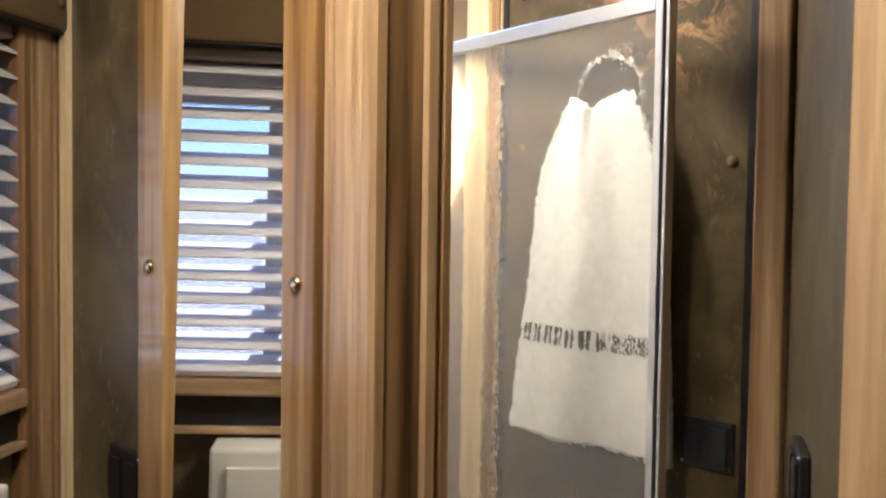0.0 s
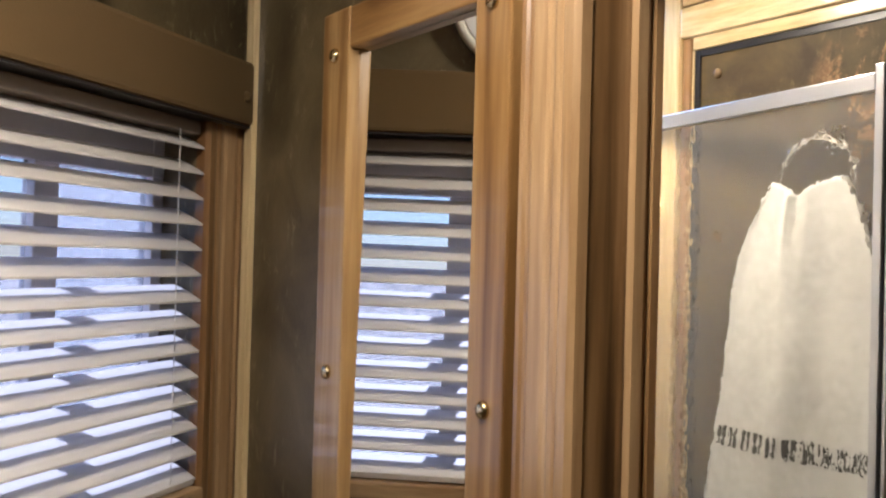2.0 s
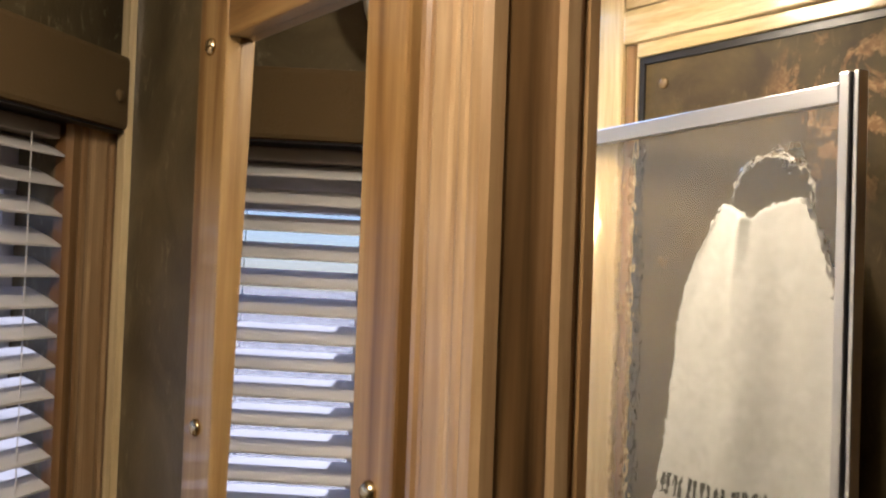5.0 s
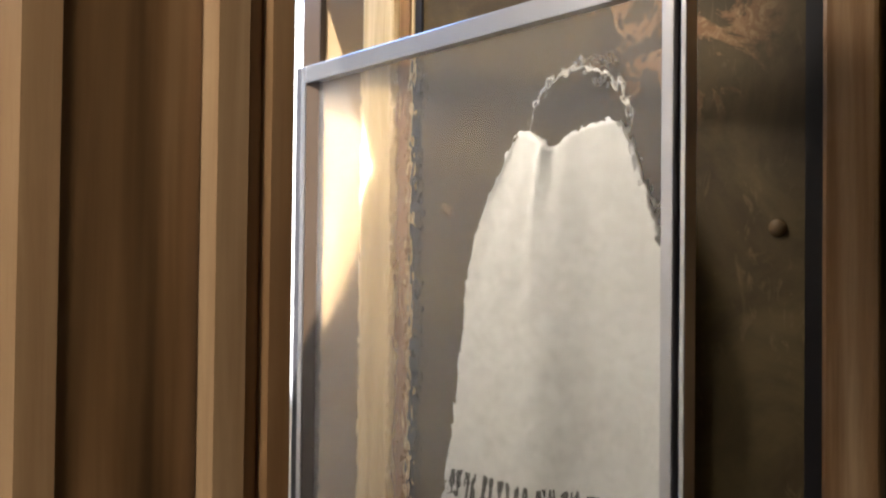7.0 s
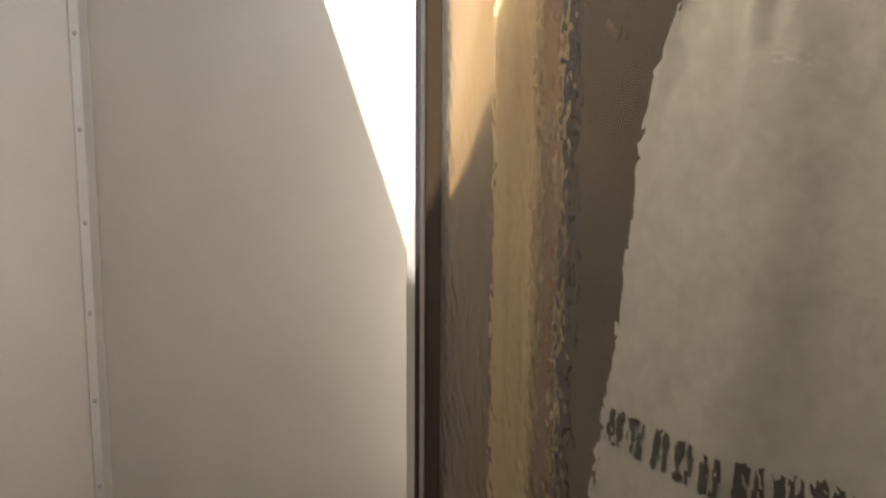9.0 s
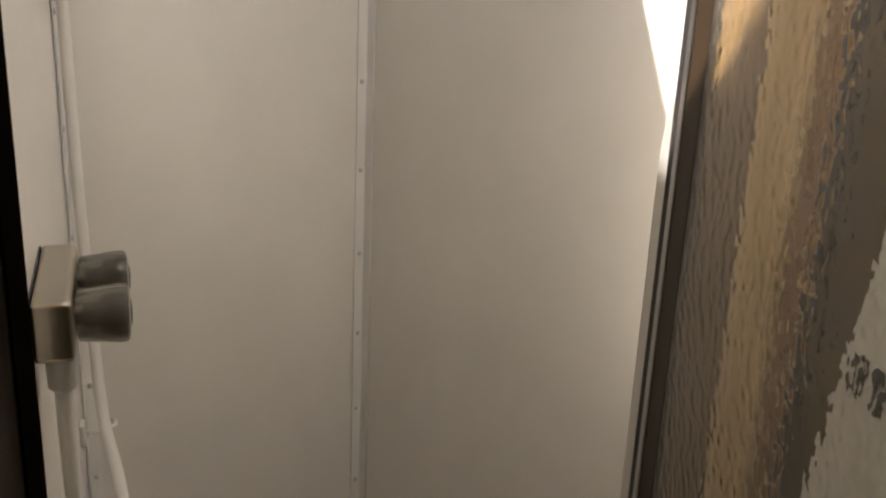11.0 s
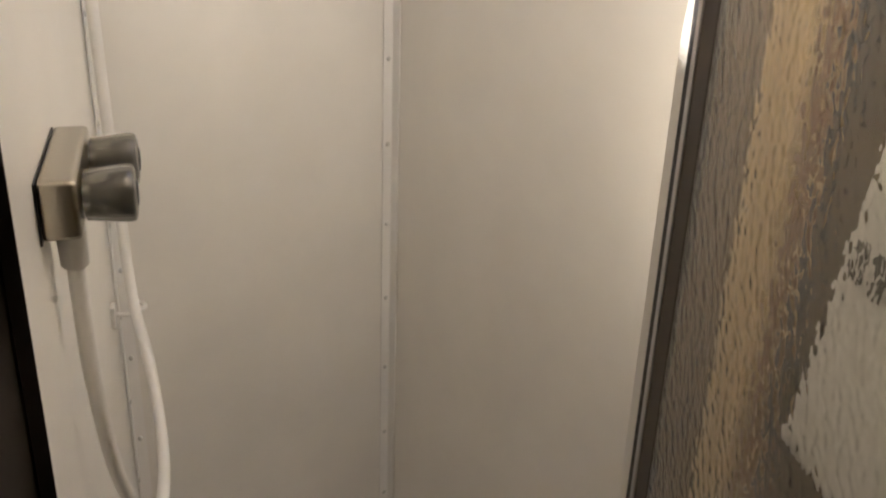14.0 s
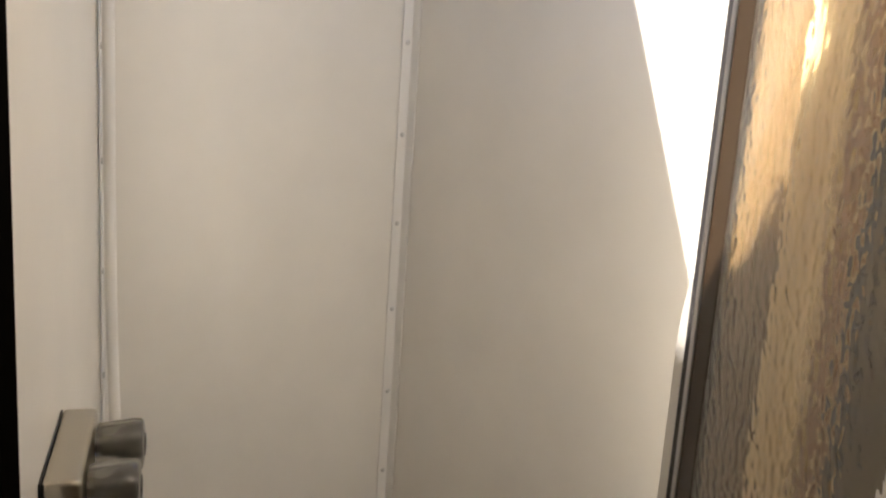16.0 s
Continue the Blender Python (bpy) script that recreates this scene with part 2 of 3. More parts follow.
NUMERAL = plain("grey_numeral_ink", (0.13, 0.13, 0.12), 0.6)
INK = plain("black_ink", (0.02, 0.02, 0.02), 0.6)
RED = plain("red_ink", (0.55, 0.05, 0.02), 0.6)
GREEN = plain("green_ink", (0.10, 0.22, 0.04), 0.6)
GRAVEL = plain("gravel", (0.36, 0.33, 0.29), 0.9, 0, 0.5, 30)
GLASS = hammered_glass("rolled_glass", 0.23)
GLASS_FLAT = hammered_glass("rolled_glass_smooth_face", 0.02)
MIRROR, _, _ = material("mirror_silver", (0.93, 0.93, 0.92), 0.0, 1.0)
CLEAR, _t, _b = material("tinted_window_glass", (0.5, 0.55, 0.62), 0.0)
_x, _g, _m = _t.nodes.new("ShaderNodeBsdfTransparent"), _t.nodes.new("ShaderNodeBsdfGlossy"), _t.nodes.new("ShaderNodeMixShader")
_x.inputs[0].default_value, _g.inputs["Roughness"].default_value, _m.inputs[0].default_value = (0.26, 0.275, 0.33, 1), 0.02, 0.06
_t.links.new(_x.outputs[0], _m.inputs[1])
_t.links.new(_g.outputs[0], _m.inputs[2])
_t.links.new(_m.outputs[0], _t.nodes["Material Output"].inputs[0])
SMOKE, _t, _b = material("smoked_acrylic", (0.42, 0.41, 0.36), 0.16)
_b.inputs["Transmission Weight"].default_value = 0.80
TERRY, _t, _b = material("white_terry", (0.82, 0.81, 0.79), 0.95)
_v = coords(_t)
relief(_t, _b, noise_at(_t, _v, 240, 5, 0.75), 0.45, 0.004)
_t.links.new(ramp(_t, noise_at(_t, _v, 60, 5, 0.7), ((0.3, (0.60, 0.61, 0.61)), (0.65, (0.73, 0.74, 0.75)))), _b.inputs["Base Color"])
LAMP, _t, _b = material("lamp_lens", (0.9, 0.88, 0.8), 0.4)
_b.inputs["Emission Color"].default_value = (1.0, 0.82, 0.6, 1)
_b.inputs["Emission Strength"].default_value = 6.0

TOP = 2.01  # ceiling, plan units

# ---- structure ----
tagged(part("ground", box((-250, -250, -0.95), (250, 250, -0.9)), GRAVEL), "pale gravel yard outside the trailer window", "ground", kind="structure")
tagged(part("floor", prism(((-0.3, -0.702), (0.35, -0.702), (0.90, -3.0), (2.7, -3.0), (2.7, 0.4), (-0.3, 0.4)), -0.06, 0.0), FLOOR), "dark plank vinyl floor of the bathroom", "floor", kind="structure")


def ceiling_sheet():
    """Ceiling with the square hole of the shower's skylight."""
    bm = bmesh.new()
    x0, x1, y0, y1 = 0.312, 0.712, -0.345, -0.024
    prism(((0.35, -0.702), (0.90, -3.0), (2.7, -3.0), (2.7, -0.702)), TOP, TOP + 0.012, bm=bm)
    for lo, hi in (((-0.3, -0.702), (2.7, y0)), ((-0.3, y1), (2.7, 0.4)), ((-0.3, y0), (x0, y1)), ((x1, y0), (2.7, y1))):
        box((*lo, TOP), (*hi, TOP + 0.012), bm=bm)
    return bm


tagged(part("ceiling", ceiling_sheet(), CEIL), "pale padded vinyl ceiling", "ceiling", kind="structure")

tagged(part("wall_partition", prism(((0.70, -0.667), (1.545, -0.667), (1.545, -0.60), (1.09, -0.486), (0.20, -0.486), (0.20, -0.60)), 0, TOP, un), VINYL),
       "brown suede-look vinyl partition wall beside the shower", "wall", kind="structure")
tagged(part("wall_jamb", prism(((1.099, -0.4845), (1.099, -0.455), (1.558, -0.592), (1.546, -0.599)), 0, TOP, un), JAMB),
       "dark smooth laminate return wall between doorway and shower", "wall", kind="structure")
tagged(part("wall_towel", prism(((0.735, 0.158), (1.56, 0.158), (1.56, 0.22), (0.735, 0.22)), 0, TOP, un), PANEL),
       "brown suede-look vinyl wall behind the towel", "wall", kind="structure")
tagged(part("wall_closet_side", prism(((1.556, 0.147), (1.998, -0.595), (2.06, -0.58), (1.62, 0.22)), 0, TOP, un), PANEL),
       "brown vinyl side wall of the toilet compartment", "wall", kind="structure")
tagged(part("wall_doorway_right", prism(((2.023, -0.667), (2.9, -0.667), (2.9, -0.60), (2.023, -0.60)), 0, TOP, un), VINYL),
       "brown vinyl wall beside the doorway", "wall", kind="structure")
tagged(part("wall_over_door", prism(((1.546, -0.666), (2.022, -0.666), (2.022, -0.602), (1.546, -0.602)), 1.752, TOP, un), VINYL),
       "brown vinyl wall over the doorway", "wall", kind="structure")
tagged(part("wall_back", box((0.90, -3.06, 0), (2.7, -3.0, TOP)), VINYL), "brown vinyl wall of the bathroom", "wall", kind="structure")
tagged(part("wall_right", box((2.7, -3.06, 0), (2.76, 0.4, TOP)), VINYL), "brown vinyl wall of the bathroom", "wall", kind="structure")
tagged(part("wall_far", box((-0.3, 0.06, 0), (2.7, 0.12, TOP)), VINYL), "outer wall behind the shower", "wall", kind="structure")
tagged(part("wall_outer", box((-0.36, -0.702, 0), (-0.3, 0.4, TOP)), VINYL), "outer wall behind the shower", "wall", kind="structure")

SKIN = plain("white_trailer_skin", (0.74, 0.74, 0.74), 0.4)
tagged(part("wall_skin_side", prism(((0.70, -0.6715), (0.70, -0.6685), (0.20, -0.6015), (0.195, -0.6040)), 0, TOP, un), SKIN), "white painted metal skin of the trailer", "wall", kind="structure")
tagged(part("wall_skin_outer", prism(((-0.366, -0.707), (0.10, -0.707), (0.10, -0.703), (-0.362, -0.703), (-0.362, 0.4), (-0.366, 0.4)), 0, TOP), SKIN), "white painted metal skin of the trailer", "wall", kind="structure")


def window_wall():
    """Outer wall with the window opening through it."""
    bm = bmesh.new()
    q0, q1 = -0.11, -0.03
    d0, d1, z0, z1 = 0.085, 1.25, 1.178, 1.657
    box((-0.13, q0, 0), (d0, q1, TOP), dq, bm=bm)
    box((d1, q0, 0), (2.3, q1, TOP), dq, bm=bm)
    box((d0, q0, 0), (d1, q1, z0), dq, bm=bm)
    box((d0, q0, z1), (d1, q1, TOP), dq, bm=bm)
    return bm


tagged(part("wall_window", window_wall(), VINYL), "brown suede-look vinyl outer wall with a wide window", "wall", kind="structure")


def window():
    w = thing("window_1", dq(0.66, -0.09, 1.178), "wide trailer window with grey aluminium frame", "window", kind="structure")
    for name, lo, hi in (("window_frame", (0.085, -0.108, 1.178), (1.25, -0.084, 1.20)), ("window_frame", (0.085, -0.108, 1.583), (1.25, -0.084, 1.657)),
                         ("window_frame", (0.085, -0.107, 1.20), (0.107, -0.085, 1.583)), ("window_frame", (1.228, -0.107, 1.20), (1.25, -0.085, 1.583)),
                         ("mullion", (0.285, -0.104, 1.20), (0.325, -0.086, 1.583)), ("mullion", (0.72, -0.104, 1.20), (0.75, -0.086, 1.583))):
        part(name, box(lo, hi, dq, 0.002), FRAME, w)
    part("pane", box((0.10, -0.097, 1.19), (1.24, -0.0965, 1.595), dq), CLEAR, w)
    return w


window()


def casing_profile(a, b, face, proud, flip=1):
    """Fluted face board in plan, from a to b, on a wall face."""
    w = b - a
    shape = ((0, 0), (0, 0.7), (0.06, 1.0), (0.13, 1.0), (0.17, 0.86), (0.22, 0.86), (0.27, 0.95), (0.50, 0.95), (0.55, 0.86), (0.60, 0.86), (0.65, 0.95),
             (0.72, 0.95), (0.76, 0.88), (0.80, 0.95), (0.94, 1.0), (1.0, 0.7), (1.0, 0))
    return [(a + w * s, face + flip * proud * h) for s, h in shape]


# window trim
tagged(part("trim_window_side", prism(casing_profile(-0.004, 0.092, -0.0295, 0.018), 0.86, 1.70, dq), OAK), "fluted varnished hickory window casing", "window trim", kind="structure")
tagged(part("trim_window_sill", box((0.093, -0.0295, 1.152), (1.30, -0.004, 1.177), dq, 0.004), OAK_H), "varnished hickory window sill", "window sill", kind="structure")
tagged(part("trim_corner", prism(((0.882, -0.6675), (0.896, -0.6675), (0.896, -0.676), (0.882, -0.680)), 0, 1.90, un), MAPLE), "thin maple corner strip", "corner trim", kind="structure")
tagged(part("trim_ledge", box((0.093, -0.0295, 1.096), (1.30, -0.006, 1.106), dq, 0.002), OAK_H), "narrow hickory ledge under the window", "trim", kind="structure")
tagged(part("dark_inset", box((0.093, -0.0295, 1.107), (1.30, -0.020, 1.150), dq), BLACK), "black strip between window sill and ledge", "trim", kind="structure")
tagged(part("trim_crown_window", prism(((-0.05, -0.0295), (2.2, -0.0295), (2.2, 0.006), (-0.05, 0.006)), 1.952, TOP - 0.001, dq), OAK_H), "varnished hickory crown strip", "crown trim", kind="structure")
tagged(part("trim_crown_partition", box((0.91, -0.700, 1.905), (1.985, -0.6675, TOP - 0.001), un, 0.004), OAK_H), "varnished hickory crown strip", "crown trim", kind="structure")

# doorway trim
tagged(part("trim_door_left", prism(casing_profile(1.503, 1.578, -0.6675, 0.016, -1), 0, 1.742, un), OAK), "wide fluted hickory door casing", "door casing", kind="structure")
tagged(part("trim_door_reveal", prism(((1.546, -0.6665), (1.576, -0.6665), (1.576, -0.622), (1.546, -0.622)), 0, 1.742, un), HEART_SHADE), "dark-streaked hickory door jamb", "door jamb", kind="structure")
tagged(part("trim_door_stop", prism(((1.560, -0.6215), (1.584, -0.6215), (1.584, -0.610), (1.560, -0.610)), 0, 1.735, un), OAK), "hickory door stop", "door stop", kind="structure")
# recess shade of the groove comes from the darker wood colour
tagged(part("trim_door_groove", prism(((1.560, -0.6095), (1.579, -0.6095), (1.579, -0.6015), (1.560, -0.6015)), 0, 1.735, un), HEART_SHADE), "groove in the hickory door stop, its shade put in as darker wood", "door stop", kind="structure")
tagged(part("trim_door_edge", prism(((1.560, -0.601), (1.584, -0.601), (1.584, -0.592), (1.560, -0.589)), 0, 1.735, un), OAK), "rounded hickory edge of the door stop", "door stop", kind="structure")
tagged(part("trim_door_head", box((1.503, -0.684, 1.743), (2.08, -0.6675, 1.815), un, 0.004), OAK_H), "hickory door head casing", "door casing", kind="structure")
tagged(part("trim_door_cap", box((1.490, -0.692, 1.816), (2.09, -0.6675, 1.832), un, 0.004), OAK_H), "moulded hickory cap over the doorway", "door casing", kind="structure")
# soffit uses the dark wood, so the shade under the head is painted
tagged(part("trim_door_soffit", box((1.547, -0.6665, 1.7435), (2.021, -0.592, 1.7515), un), HEART_SHADE), "hickory door head jamb, underside shade put into its dark colour", "door jamb", kind="structure")
tagged(part("trim_door_right", prism(((2.000, -0.684), (2.08, -0.684), (2.08, -0.6675), (2.022, -0.6675), (2.022, -0.592), (2.000, -0.592)), 0, 1.742, un), OAK),
       "hickory door jamb on the hinge side", "door jamb", kind="structure")

# towel wall trim
tagged(part("trim_panel_stile", box((0.870, 0.138, 0), (0.930, 0.1575, 2.008), un, 0.004), MAPLE), "pale maple upright beside the brown panel", "trim", kind="structure")
tagged(part("trim_hinge_strip", box((0.742, 0.140, 0), (0.780, 0.1575, 2.008), un, 0.003), SHADED_STRIP), "brown laminate strip beside the shower door hinge, shade put into its colour", "trim", kind="structure")
tagged(part("trim_panel_head", box((0.931, 0.138, 1.900), (1.500, 0.1575, 1.956), un, 0.004), MAPLE_H), "pale maple rail over the brown panel", "trim", kind="structure")
tagged(part("trim_panel_frieze", box((0.931, 0.142, 1.959), (1.500, 0.1575, 2.008), un, 0.003), MAPLE_H), "pale maple frieze board under the ceiling", "trim", kind="structure")
tagged(part("trim_panel_bead", box((0.931, 0.147, 0), (0.950, 0.1575, 1.8995), un, 0.003), OAK), "narrow wooden bead round the brown panel", "trim", kind="structure")
tagged(part("trim_panel_bead_head", box((0.954, 0.147, 1.876), (1.475, 0.1575, 1.8995), un, 0.003), MAPLE_H), "narrow wooden bead over the brown panel", "trim", kind="structure")
tagged(part("trim_panel_edge", box((0.951, 0.151, 0), (0.954, 0.1575, 1.8755), un), MAPLE), "thin maple edge of the brown panel", "trim", kind="structure")
# solid black strips put in as the shadow round the panel edge
tagged(part("trim_panel_gap", box((0.9545, 0.154, 0), (0.966, 0.1578, 1.8755), un), BLACK), "black strip painted as the shadow gap at the edge of the brown panel", "trim", kind="structure")
tagged(part("trim_panel_gap_head", box((0.9665, 0.154, 1.864), (1.4745, 0.1578, 1.8755), un), BLACK), "black strip painted as the shadow gap along the top of the brown panel", "trim", kind="structure")
tagged(part("trim_corner_post", box((1.503, 0.128, 0), (1.5555, 0.1575, 2.008), un, 0.005), OAK), "hickory corner post", "trim", kind="structure")
# another solid black strip, the post's shadow line made as a part
tagged(part("trim_corner_gap", box((1.480, 0.150, 0), (1.5025, 0.1575, 1.8755), un), BLACK), "black strip painted as the shadow beside the corner post", "trim", kind="structure")

tagged(part("trim_hinge_panel", box((0.781, 0.150, 0), (0.869, 0.1575, 2.008), un), LAMINATE), "narrow brown laminate panel beside the shower opening", "trim", kind="structure")

# ---- shower stall ----
tagged(part("wall_shower_back", box((-0.005, 0.0, 0.03), (0.78, 0.006, TOP)), WHITE_PANEL), "smooth white plastic shower wall panel", "shower wall", kind="structure")
tagged(part("wall_shower_side", box((-0.006, -0.53, 0.03), (0.0, -0.0005, TOP)), WHITE_PANEL), "smooth white plastic shower wall panel", "shower wall", kind="structure")
tagged(part("wall_shower_valve", box((0.2135, -0.4850, 0.03), (1.098, -0.4755, TOP), un), WHITE_PANEL), "smooth white plastic shower wall panel with the valve", "shower wall", kind="structure")
tagged(part("wall_shower_return", prism(((0.781, 0.006), (0.781, -0.005), (0.725, -0.150), (0.735, -0.158), (0.80, 0.006)), 0.03, TOP), WHITE_PANEL), "white plastic return beside the shower door", "shower wall", kind="structure")
tagged(part("shower_gasket", prism(((1.092, -0.4745), (1.092, -0.448), (1.104, -0.446), (1.1045, -0.4545), (1.0985, -0.4545), (1.0985, -0.4745)), 0.06, 1.80, un), RUBBER), "black rubber seal at the shower opening", "seal", kind="structure")


def corner_strip(name, a, b, spots, sides, label):
    """Riveted white corner strip: two flanges from the corner towards a and b."""
    c = Vector(spots[0])
    t = thing(name, (c.x, c.y, 0.06), label, "corner strip", kind="structure")
    for way, other in ((a, b), (b, a)):
        way, other = Vector(way).normalized(), Vector(other).normalized()
        bm = bmesh.new()
        o = c + other * 0.0012
        low = [o, o + way * 0.022, o + way * 0.0225 + other * 0.002, o + other * 0.0032]
        vs = [[bm.verts.new((p.x, p.y, z)) for p in low] for z in (0.053, TOP - 0.004)]
        bm.faces.new(vs[0])
        bm.faces.new(vs[1])
        for i in range(4):
            bm.faces.new((vs[0][i], vs[0][(i + 1) % 4], vs[1][(i + 1) % 4], vs[1][i]))
        bmesh.ops.recalc_face_normals(bm, faces=bm.faces[:])
        part("flange", bm, WHITE_TRIM, t)
    first = None
    for way, other, z0, step in sides:
        way, other = Vector(way).normalized(), Vector(other).normalized()
        first = None
        z = z0
        while z < TOP - 0.05:
            if first is None:
                first = part("rivet", lathe(((0, 0.0048), (0.0018, 0.0042), (0.0030, 0.0018)), c + way * 0.012 + other * 0.0030 + Vector((0, 0, z)), other, 10), RIVET, t, smooth=True)
            else:
                again(first, (0, 0, z - z0))
            z += step
    return t


EX, EY = Vector((1, 0, 0)), Vector((0, 1, 0))
corner_strip("corner_strip", -EY, EX, ((0, 0, 0),), ((-EY, EX, 0.196, 0.1524),), "white riveted corner strip between shower panels")
CV = un(0.2155, -0.4755, 0)
corner_strip("corner_strip", EY, U, ((CV.x, CV.y, 0),), ((EY, U * 1.0, 0.238, 0.1524), (U, N, 0.166, 0.1524)), "white riveted corner strip behind the shower hose")


def shower_pan():
    t = thing("shower_pan", (0.4, -0.4, 0.0), "white moulded shower pan with raised rim", "shower pan")
    edge = [(0.0, 0.0), (0.775, 0.0), (0.727, -0.150)]
    g = un(1.100, -0.444, 0)
    edge += [(g.x, g.y), (un(1.095, -0.475, 0).x, un(1.095, -0.475, 0).y), (CV.x, CV.y)]
    mid = Vector((0.36, -0.35))
    rim = [(Vector(p) - mid) * 0.945 + mid for p in edge]
    part("basin", prism([(p.x, p.y) for p in rim], 0.0, 0.030), PAN, t)
    bm = bmesh.new()
    outer = [bm.verts.new((*p, 0.050)) for p in edge]
    lip = [bm.verts.new((*(Vector(p) * 0.975 + mid * 0.025), 0.052)) for p in edge]
    inner = [bm.verts.new((p.x, p.y, 0.0305)) for p in rim]
    base = [bm.verts.new((*p, 0.0)) for p in edge]
    for i in range(len(edge)):
        j = (i + 1) % len(edge)
        for a, b in ((base, outer), (outer, lip), (lip, inner)):
            bm.faces.new((a[i], a[j], b[j], b[i]))
    bmesh.ops.recalc_face_normals(bm, faces=bm.faces[:])
    part("rim", bm, PAN, t)
    d = part("drain", lathe(((0, 0.038), (0.003, 0.036), (0.004, 0.030), (0.002, 0.028), (0.002, 0.001)), (0.300, -0.072, 0.0295), (0, 0, 1), 24), CHROME, t, "round chrome drain", True)
    return t


shower_pan()


def skylight():
    """Roof hatch over the shower: a lined shaft with a clear dome's frame."""
    t = thing("skylight", (0.52, -0.18, TOP), "small clear roof skylight over the shower", "skylight", kind="structure")
    x0, x1, y0, y1 = 0.312, 0.712, -0.345, -0.024
    for lo, hi in (((x0 - 0.02, y0 - 0.02), (x1 + 0.02, y0)), ((x0 - 0.02, y1), (x1 + 0.02, y1 + 0.02)), ((x0 - 0.02, y0), (x0, y1)), ((x1, y0), (x1 + 0.02, y1))):
        part("frame", box((*lo, TOP - 0.006), (*hi, TOP - 0.0005)), WHITE_TRIM, t)
    return t


skylight()


def shower_valve():
    t = thing("shower_valve", un(0.75, -0.475, 1.166), "satin nickel two-handle shower valve with smoked knobs", "shower valve")
    part("backplate", box((0.684, -0.4753, 1.1605), (0.839, -0.4735, 1.2135), un, 0.0006), BLACK, t)
    part("body", box((0.681, -0.4735, 1.163), (0.838, -0.443, 1.214), un, 0.005), NICKEL, t, "satin nickel valve body", True)
    for u in (0.800, 0.712):
        c = un(u, -0.452, 1.188)
        part("stem", lathe(((0, 0.011), (0.006, 0.011), (0.007, 0.008), (0.018, 0.008)), c, N), CHROME, t, "", True)
        grip = lathe(((0.010, 0.018), (0.012, 0.0215), (0.026, 0.0230), (0.044, 0.0250), (0.049, 0.0245), (0.051, 0.0225), (0.052, 0.019), (0.0505, 0.012)), c, N, 64)
        for v in grip.verts:
            out = v.co - c
            out -= N * out.dot(N)
            if out.length > 0.0205:
                v.co -= out * 0.030 * (0.5 + 0.5 * math.cos(16 * math.atan2(out.z, out.dot(U))))
        k = part("knob", grip, SMOKE, t, "smoked ribbed acrylic knob", True)
        part("core", lathe(((0.010, 0.007), (0.028, 0.008), (0.033, 0.012), (0.046, 0.014), (0.047, 0.002)), c, N, 24), BLACK, k, "", True)
        part("cap", lathe(((0.0525, 0.011), (0.0535, 0.0105), (0.0540, 0.004)), c, N, 24), BLACK, k, "dark glossy cap", True)
    part("outlet", lathe(((0, 0.010), (0.014, 0.010), (0.016, 0.009)), un(0.790, -0.457, 1.164), (0, 0, -1)), NICKEL, t, "nickel threaded outlet", True)
    part("hose_nut", lathe(((0.006, 0.012), (0.012, 0.0130), (0.042, 0.0120), (0.045, 0.009)), un(0.790, -0.457, 1.164), (0, 0, -1)), WHITE_TRIM, t, "white hose nut", True)
    return t


shower_valve()
h = thing("shower_hose", un(0.5, -0.45, 0.55), "white plastic shower hose hanging in a loop", "shower hose")
part("hose", tube([un(*p) for p in ((0.790, -0.457, 1.130), (0.788, -0.455, 1.00), (0.765, -0.445, 0.87), (0.69, -0.425, 0.752), (0.585, -0.416, 0.712), (0.49, -0.416, 0.727), (0.40, -0.427, 0.790),
                                    (0.325, -0.445, 0.86), (0.290, -0.452, 1.00), (0.272, -0.458, 1.20), (0.262, -0.460, 1.5), (0.258, -0.460, 1.90))], 0.0078), WHITE_TRIM, h, smooth=True)
part("coupling", lathe(((0, 0.0105), (0.03, 0.0115), (0.034, 0.009)), un(0.260, -0.460, 1.66), (0, 0, 1)), WHITE_TRIM, h, "", True)
k = thing("hose_clip", un(0.318, -0.475, 0.83), "small white plastic hose clip on the shower wall", "clip")
part("base", box((0.322, -0.4752, 0.817), (0.344, -0.468, 0.850), un, 0.002), WHITE_TRIM, k)
part("ring", tube([un(0.333, -0.468, 0.835), un(0.338, -0.450, 0.836), un(0.330, -0.432, 0.838), un(0.314, -0.430, 0.838), un(0.306, -0.440, 0.837), un(0.303, -0.452, 0.836)], 0.0032, 8, 6), WHITE_TRIM, k, smooth=True)
l = thing("door_latch", un(1.112, -0.458, 1.000), "small metal latch strike on the dark jamb", "latch")
part("plate", box((1.108, -0.4600, 1.000), (1.117, -0.4545, 1.028), un, 0.001), NICKEL, l)
part("catch", box((1.109, -0.4545, 1.006), (1.116, -0.449, 1.020), un, 0.002), BLACK, l)

# ---- shower door ----
HINGE, FREE = un(0.741, 0.149, 0), un(1.418, 0.034, 0)
ALONG = (FREE - HINGE).normalized()
OUT = Vector((ALONG.y, -ALONG.x, 0))
WIDTH = (FREE - HINGE).length


def dr(a, b, z):
    """Along the door from its hinge, out of its face, up."""
    return HINGE + ALONG * a + OUT * b + Vector((0, 0, z))


